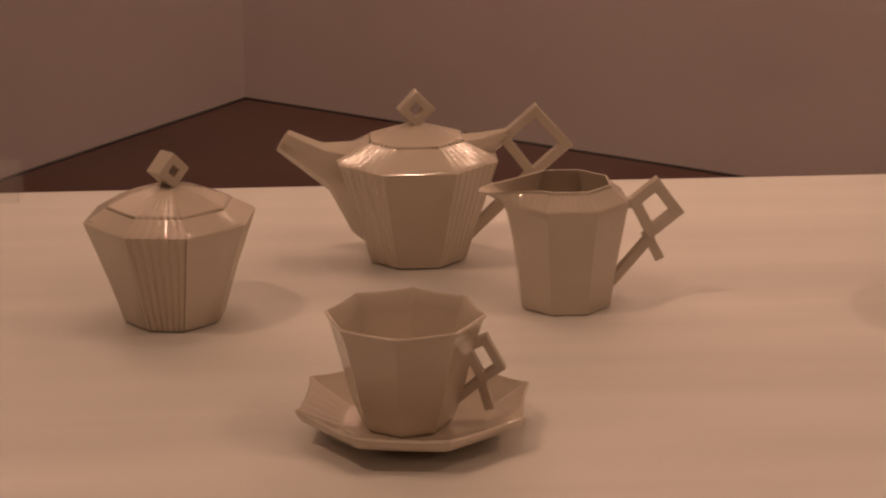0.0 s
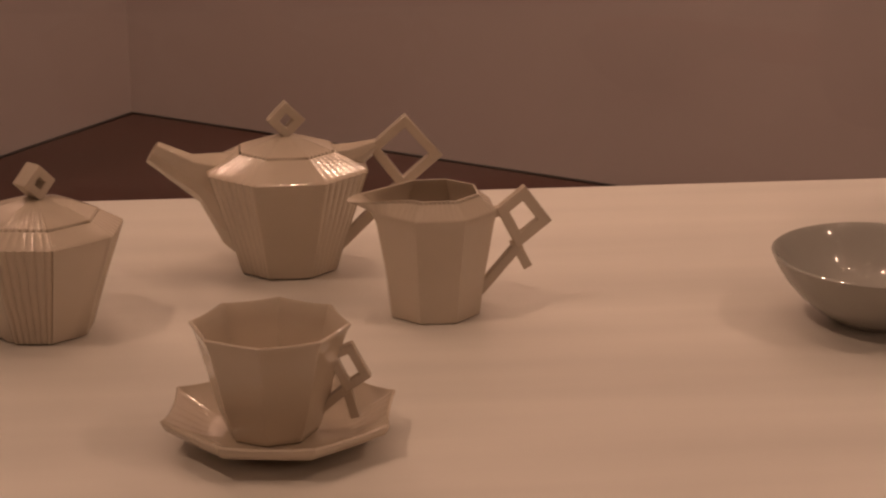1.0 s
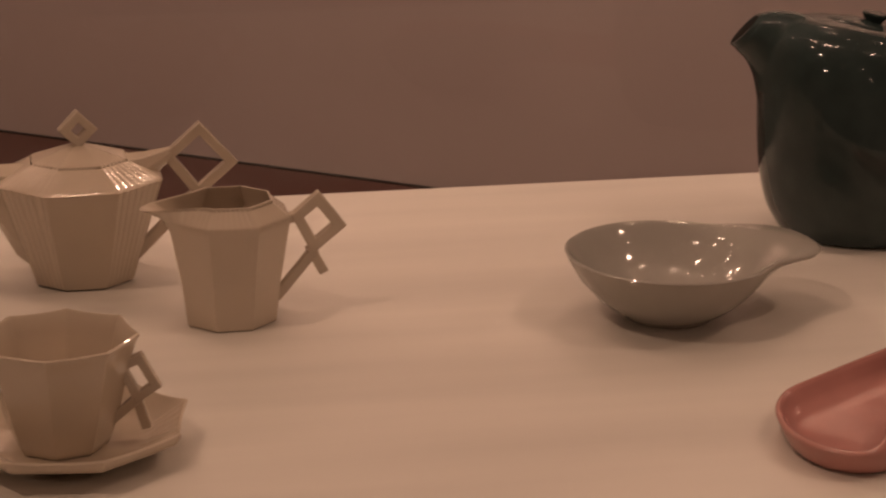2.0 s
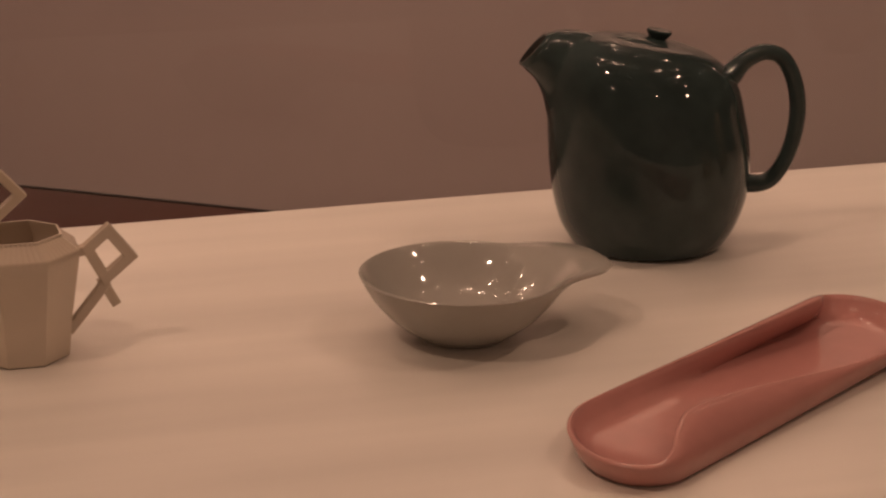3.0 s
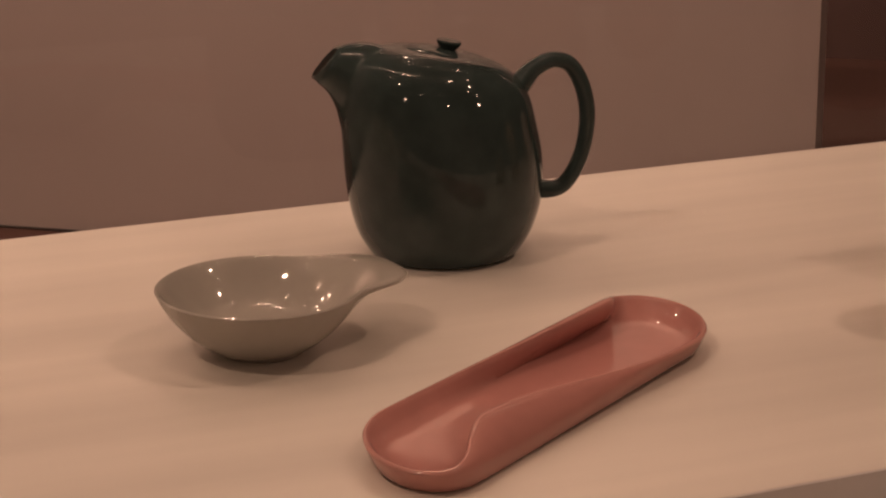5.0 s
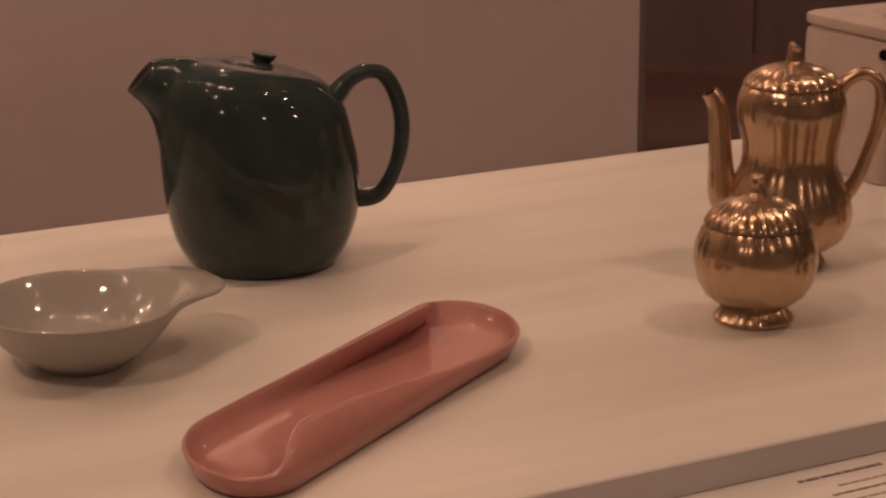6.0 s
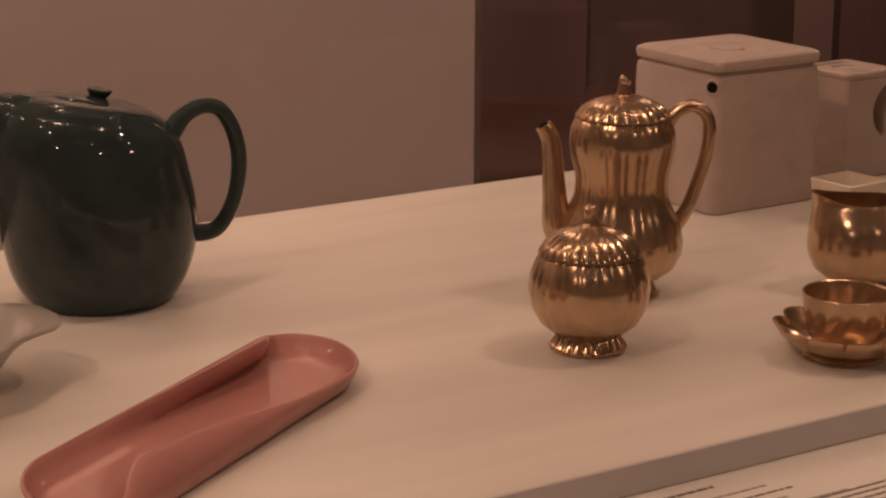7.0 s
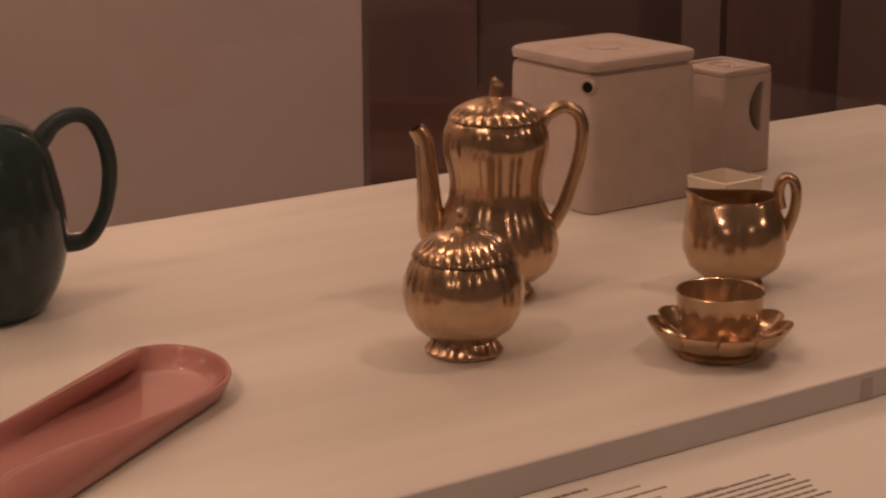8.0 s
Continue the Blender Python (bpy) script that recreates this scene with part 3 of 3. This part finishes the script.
def dish_level(inset, lean, z, high):
    ring = []
    for (x, y), (ix, iy) in dish_edge():
        f = fold(x, y)
        d = inset + 1.2 * lean * f
        ring.append((x + ix * d + SKEW * (y + iy * d), y + iy * d, 0.95 * z + (1.25 if y > 0 else 0.95) * high * f))
    return ring


part("dish_body", loft([dish_level(0.0095, -0.001, 0, 0), dish_level(0.0080, -0.001, 0.0010, 0), dish_level(0.0045, 0.0, 0.0048, 0.001), dish_level(0.0020, 0.004, 0.0100, 0.005), dish_level(0.0006, 0.0120, 0.0138, 0.0100), dish_level(0.0, 0.0200, 0.0155, 0.0128), dish_level(0.0008, 0.0255, 0.0166, 0.0132), dish_level(0.0024, 0.0272, 0.0168, 0.0124), dish_level(0.0038, 0.0265, 0.0160, 0.0110),
                        dish_level(0.0052, 0.0245, 0.0142, 0.0086), dish_level(0.0085, 0.0140, 0.0098, 0.0042), dish_level(0.0130, 0.0, 0.0062, 0), dish_level(0.0190, 0, 0.0045, 0), dish_level(0.028, 0, 0.0038, 0), dish_level(WID - 0.0005, 0, 0.0038, 0)], True, True), CORAL, dish, angle=75)

part("rim", loft([dish_level(-0.0001, 0.0232, 0.0156, 0.0131), dish_level(0.0006, 0.0256, 0.0168, 0.0135), dish_level(0.0018, 0.0268, 0.0172, 0.0133), dish_level(0.0030, 0.0272, 0.0168, 0.0122), dish_level(0.0030, 0.0262, 0.0156, 0.0110)], False, False), CORAL_RIM, dish, "slightly paler coral rim", angle=75)

# ---------------------------------------------------------------- gold lobed coffee set
LOBES = 20
gold_jar = thing("gold_sugar_jar", 1.1460, -0.483, 0, 8, "gold lustre lobed round sugar jar with lid", "sugar jar", "gold coffee set", size=1.014)
part("foot", turned([(0.0255, 0, 0.3), (0.0278, 0.001), (0.0280, 0.0035), (0.0245, 0.0075), (0.0225, 0.0115), (0.0215, 0.013)], 160, LOBES, 0.07), GOLD, gold_jar, "flared lobed foot")
part("body", turned([(0.0200, 0.0105, 0.3), (0.0265, 0.0135), (0.0350, 0.0205), (0.0410, 0.0310), (0.0434, 0.0440), (0.0425, 0.0555), (0.0388, 0.0650), (0.0360, 0.0695), (0.0350, 0.0695), (0.033, 0.066, 0.5)], 160, LOBES, 0.014), GOLD, gold_jar, "lobed globe body")
lid = part("lid", turned([(0.0335, 0.0690, 0.5), (0.0368, 0.0705), (0.0366, 0.0722), (0.0330, 0.0780), (0.0255, 0.0845), (0.0150, 0.0890), (0.0070, 0.0905, 0.5), (0.0055, 0.0925, 0.2)], 160, LOBES, 0.032), GOLD, gold_jar, "domed lobed lid")
part("finial", tube([(0, 0, 0.090), (0, 0, 0.0955), (-0.0005, 0, 0.1000), (-0.0018, 0, 0.1040), (-0.0022, 0, 0.1055)], [0.0062, 0.0048, 0.0045, 0.0047, 0.0022], 16), GOLD, lid, "stalk finial")

coffee = thing("gold_coffee_pot", 1.2538, -0.3762, 0, -34, "gold lustre double-gourd lobed coffee pot", "coffee pot", "gold coffee set", size=1.014)
part("foot", turned([(0.0290, 0, 0.3), (0.0310, 0.001), (0.0305, 0.0035), (0.0270, 0.008), (0.0250, 0.0120), (0.024, 0.014)], 160, LOBES, 0.06), GOLD, coffee, "flared lobed foot")
part("body", turned([(0.0240, 0.0105, 0.3), (0.0330, 0.0140), (0.0430, 0.0220), (0.0485, 0.0330), (0.0495, 0.0430), (0.0470, 0.0550), (0.0415, 0.0670), (0.0370, 0.0770, 1.2), (0.0358, 0.0860, 1.3), (0.0368, 0.0980, 1.2), (0.0398, 0.1100), (0.0412, 0.1200), (0.0405, 0.1300), (0.0375, 0.1375), (0.0360, 0.1395), (0.0345, 0.1385, 0.4)], 160, LOBES, 0.013), GOLD, coffee, "double gourd lobed body")
lid = part("lid", turned([(0.0345, 0.1385, 0.4), (0.0372, 0.1400), (0.0370, 0.1415), (0.0320, 0.1475), (0.0230, 0.1525), (0.0130, 0.1555), (0.0065, 0.1565, 0.5), (0.005, 0.158, 0.2)], 160, LOBES, 0.035), GOLD, coffee, "domed lobed lid")
part("finial", tube([(0, 0, 0.155), (0.0002, 0, 0.1615), (0.0004, 0, 0.1655), (0.0012, 0, 0.1690), (0.0020, 0, 0.1702)], [0.0062, 0.0050, 0.0047, 0.0050, 0.0034], 16), GOLD, lid, "curved stalk finial")
part("spout", tube([(-0.037, 0, 0.038), (-0.0482, 0, 0.052), (-0.0513, 0, 0.075), (-0.0531, 0, 0.100), (-0.0556, 0, 0.122), (-0.0612, 0, 0.1325)], [0.0140, 0.0122, 0.0096, 0.0082, 0.0072, 0.0066], 18), GOLD, coffee, "slim upright spout", angle=50)
part("spout_shade_plug", turned([(0.0042, 0), (0.0042, 0.0006)], 20), SPOUT_SHADE, coffee, "black plug for the shade inside the spout").matrix_basis = pose(-0.0614, 0, 0.1328, 0, -30, 0)
part("handle", tube([(0.0330, 0, 0.1330), (0.0400, 0, 0.1430), (0.0520, 0, 0.1486), (0.0625, 0, 0.1435), (0.0668, 0, 0.1300), (0.0645, 0, 0.1090), (0.0582, 0, 0.0870), (0.0510, 0, 0.0670), (0.0400, 0, 0.0500)],
                    [0.0062, 0.0056, 0.0052, 0.0052, 0.0052, 0.0052, 0.0052, 0.0054, 0.0066], 16, squash=1.25), GOLD, coffee, "tall looped handle", angle=60)

creamer = thing("gold_cream_jug", 1.4235, -0.4690, 0, -36, "gold lustre round cream jug with a rolled lip", "jug", "gold coffee set", size=1.01)


def jug_level(r, z, lip=0.0, rise=0.0, n=96):
    ring = []
    for i in range(n):
        a = 2 * math.pi * i / n
        g = math.exp(-((((a - math.pi + math.pi) % (2 * math.pi) - math.pi) / 0.60) ** 2))
        f = 1 - 0.03 * (1 - abs(math.sin(4 * a)) ** 0.7) * (1 - min(1.0, lip * 40))
        ring.append(((r * f + lip * g) * math.cos(a), (1 - 22 * lip) * (r * f + lip * g * 0.5) * math.sin(a), z + 1.25 * rise * (g + 0.75 * math.cos(a) ** 2)))
    return ring


part("foot", turned([(0.0230, 0), (0.0245, 0.001), (0.0240, 0.004), (0.0215, 0.008), (0.020, 0.010)], 96, 12, 0.05), GOLD, creamer, "short lobed foot")
part("body", loft([jug_level(0.019, 0.0080), jug_level(0.0280, 0.0110), jug_level(0.0365, 0.0180), jug_level(0.0410, 0.0290), jug_level(0.0415, 0.0390), jug_level(0.0404, 0.0500), jug_level(0.0384, 0.0575, 0.001, 0.0003), jug_level(0.0354, 0.0642, 0.003, 0.0012), jug_level(0.0332, 0.0685, 0.0058, 0.0020), jug_level(0.0325, 0.0710, 0.0076, 0.0028), jug_level(0.0326, 0.0722, 0.0080, 0.0031),
                   jug_level(0.0314, 0.0724, 0.0072, 0.0031), jug_level(0.0306, 0.0706, 0.0060, 0.0026), jug_level(0.0312, 0.0680, 0.002, 0.002), jug_level(0.0330, 0.0580), jug_level(0.0370, 0.0400), jug_level(0.030, 0.015), jug_level(0.005, 0.0120)], True, True), GOLD, creamer, "round body with wavy lip", angle=60)
part("handle", tube([(0.0366, 0, 0.0635), (0.0338, 0, 0.0765), (0.0365, 0, 0.0868), (0.0438, 0, 0.0865), (0.0475, 0, 0.0765), (0.0462, 0, 0.0600), (0.0380, 0, 0.0390)], [0.0040, 0.0046, 0.0046, 0.0044, 0.0044, 0.0044, 0.0055], 14, squash=1.25), GOLD, creamer, "looped handle", angle=60)

gold_saucer = thing("gold_saucer", 1.2940, -0.5925, 0, 10, "gold lustre petal-edged saucer", "saucer", "gold coffee set", size=1.011)


def petals(r, z, share, lift=0.0, n=160, count=10):
    ring = []
    for i in range(n):
        a = 2 * math.pi * i / n
        c = abs(math.sin(count * a / 2)) ** 0.55
        f = 1 - share * (1 - c)
        ring.append((r * f * math.cos(a), r * f * math.sin(a), z + lift * c))
    return ring


part("foot", turned([(0.0290, 0, 0.3), (0.0308, 0.0008), (0.0312, 0.0030), (0.0290, 0.0056), (0.0270, 0.0066)], 160, LOBES, 0.06), GOLD, gold_saucer, "low lobed foot ring")
part("dish", loft([petals(0.0260, 0.0050, 0.02), petals(0.0300, 0.0056, 0.02), petals(0.0370, 0.0080, 0.04), petals(0.0450, 0.0128, 0.08), petals(0.0500, 0.0182, 0.13, 0.002), petals(0.0518, 0.0204, 0.14, 0.0026), petals(0.0516, 0.0213, 0.14, 0.0026), petals(0.0500, 0.0212, 0.14, 0.0026), petals(0.0440, 0.0165, 0.08), petals(0.0350, 0.0122, 0.04), petals(0.0250, 0.0096, 0.01), petals(0.010, 0.0092, 0)], True, True), GOLD, gold_saucer, angle=45)
gold_cup = thing("gold_cup", 1.2945, -0.5915, 0.0094, -36, "gold lustre straight coffee cup standing on its saucer", "cup", "gold coffee set", size=1.011)
part("body", turned([(0.0200, 0), (0.0225, 0.001), (0.0265, 0.006), (0.0292, 0.015), (0.0304, 0.026), (0.0318, 0.0366), (0.0310, 0.0373), (0.0300, 0.0366), (0.0280, 0.026), (0.0250, 0.010), (0.010, 0.005), (0.002, 0.0046)], 72), GOLD, gold_cup, "plain round body")
part("handle", tube([(0.0312, 0, 0.0300), (0.0355, 0, 0.0335), (0.0388, 0, 0.0290), (0.0368, 0, 0.0215), (0.0288, 0, 0.0150)], [0.0026, 0.0028, 0.003, 0.003, 0.0030], 12), GOLD, gold_cup, "small looped handle", angle=60).matrix_basis = pose(0, 0, 0, 0, 0, 48)

# ---------------------------------------------------------------- pale square stoneware
cube_pot = thing("cube_teapot", 1.539, -0.162, 0, 1, "pale matt cube-shaped teapot with flat square lid", "teapot", "square tea set", size=1.0)


def cube_level(inset, r, z):
    return rounded(0.131 - inset, 0.125 - inset, r, z + 0.0030 * (z > 0.1))


part("body", loft([cube_level(0.004, 0.010, 0), cube_level(0.001, 0.011, 0.002), cube_level(0, 0.011, 0.060), cube_level(0.001, 0.011, 0.1200), cube_level(0.0030, 0.011, 0.1255), cube_level(0.0085, 0.010, 0.1272), cube_level(0.0090, 0.010, 0.1320)], True, True), MATT, cube_pot)
lid = part("lid", loft([cube_level(0.0080, 0.010, 0.1290), cube_level(0.0010, 0.012, 0.1304), cube_level(-0.0010, 0.012, 0.1360), cube_level(0.0008, 0.012, 0.1392), cube_level(0.0080, 0.012, 0.1410), cube_level(0.014, 0.012, 0.1402), rounded(0.070, 0.070, 0.030, 0.1445), rounded(0.060, 0.060, 0.0298, 0.1448), rounded(0.050, 0.050, 0.0248, 0.1425), rounded(0.030, 0.030, 0.0148, 0.1408)], True, True), MATT, cube_pot, "flat square lid with sunk centre")
part("lid_button", turned([(0.0165, 0.1400), (0.0158, 0.1425), (0.0145, 0.1438), (0.0120, 0.1442), (0.0085, 0.1432), (0.001, 0.1428)], 40), MATT, lid, "low round button")
part("spout_rim", turned([(0.0085, -0.004), (0.0075, 0.0016), (0.0066, 0.0026), (0.0052, 0.0022), (0.0048, -0.002)], 28), MATT, cube_pot, "short round spout rim").matrix_basis = pose(-0.0640, -0.0550, 0.1195, 90, 0, -60)
part("spout_shade_plug", turned([(0.0052, -0.001), (0.0052, 0.0019)], 24), SPOUT_SHADE, cube_pot, "black plug for the shade inside the spout").matrix_basis = pose(-0.0640, -0.0550, 0.1195, 90, 0, -60)

tall_jug = thing("square_jug", 1.708, -0.1475, 0, 3, "pale matt tall square jug with a cut-through handle", "jug", "square tea set", size=1.018)
bm = bmesh.new()
outer = [(-0.034, 0.0), (0.034, 0.0), (0.034, 0.100), (-0.034, 0.100)]
hole = [(0.0228, 0.0905), (0.0228, 0.0400)] + [(0.0228 - 0.0190 * math.sin(math.pi * (i + 0.5) / 12) ** 0.7, 0.0380 + 0.0545 * (i + 0.5) / 12) for i in range(12)]
loops = []
for shape in (outer, hole):
    vs = [bm.verts.new((x, -0.034, z)) for x, z in shape]
    loops += [bm.edges.new((vs[i], vs[(i + 1) % len(vs)])) for i in range(len(vs))]
made = bmesh.ops.triangle_fill(bm, use_beauty=True, use_dissolve=False, edges=loops)
faces = [g for g in made["geom"] if isinstance(g, bmesh.types.BMFace)]
ext = bmesh.ops.extrude_face_region(bm, geom=faces)
bmesh.ops.translate(bm, vec=(0, 0.068, 0), verts=[g for g in ext["geom"] if isinstance(g, bmesh.types.BMVert)])
part("body", bm, MATT, tall_jug, "square body with open handle slot", bevel=0.002)
lid = part("lid", loft([rounded(0.066, 0.066, 0.005, 0.0995), rounded(0.0690, 0.0690, 0.006, 0.1010), rounded(0.0695, 0.0695, 0.006, 0.1045), rounded(0.067, 0.067, 0.006, 0.1060), rounded(0.056, 0.056, 0.006, 0.1062), rounded(0.053, 0.053, 0.006, 0.1040), rounded(0.042, 0.042, 0.012, 0.1040), rounded(0.039, 0.039, 0.012, 0.1055), rounded(0.030, 0.030, 0.012, 0.1055), rounded(0.027, 0.027, 0.012, 0.1035), rounded(0.016, 0.016, 0.0075, 0.1035), rounded(0.014, 0.014, 0.0068, 0.1055), rounded(0.004, 0.004, 0.0018, 0.1058)], True, True), MATT, tall_jug, "square lid with ring relief")

square_cup = thing("square_bowl", 1.5656, -0.306, 0, 4, "small pale square open bowl", "bowl", "square tea set", size=1.02)
part("bowl_body", loft([rounded(0.040, 0.040, 0.004, 0), rounded(0.043, 0.043, 0.005, 0.0015), rounded(0.050, 0.050, 0.005, 0.0385), rounded(0.0505, 0.0505, 0.005, 0.0400), rounded(0.0455, 0.0455, 0.004, 0.0405), rounded(0.0445, 0.0445, 0.004, 0.0390), rounded(0.038, 0.038, 0.004, 0.0050), rounded(0.02, 0.02, 0.002, 0.004)], True, True), LAMPED, square_cup)
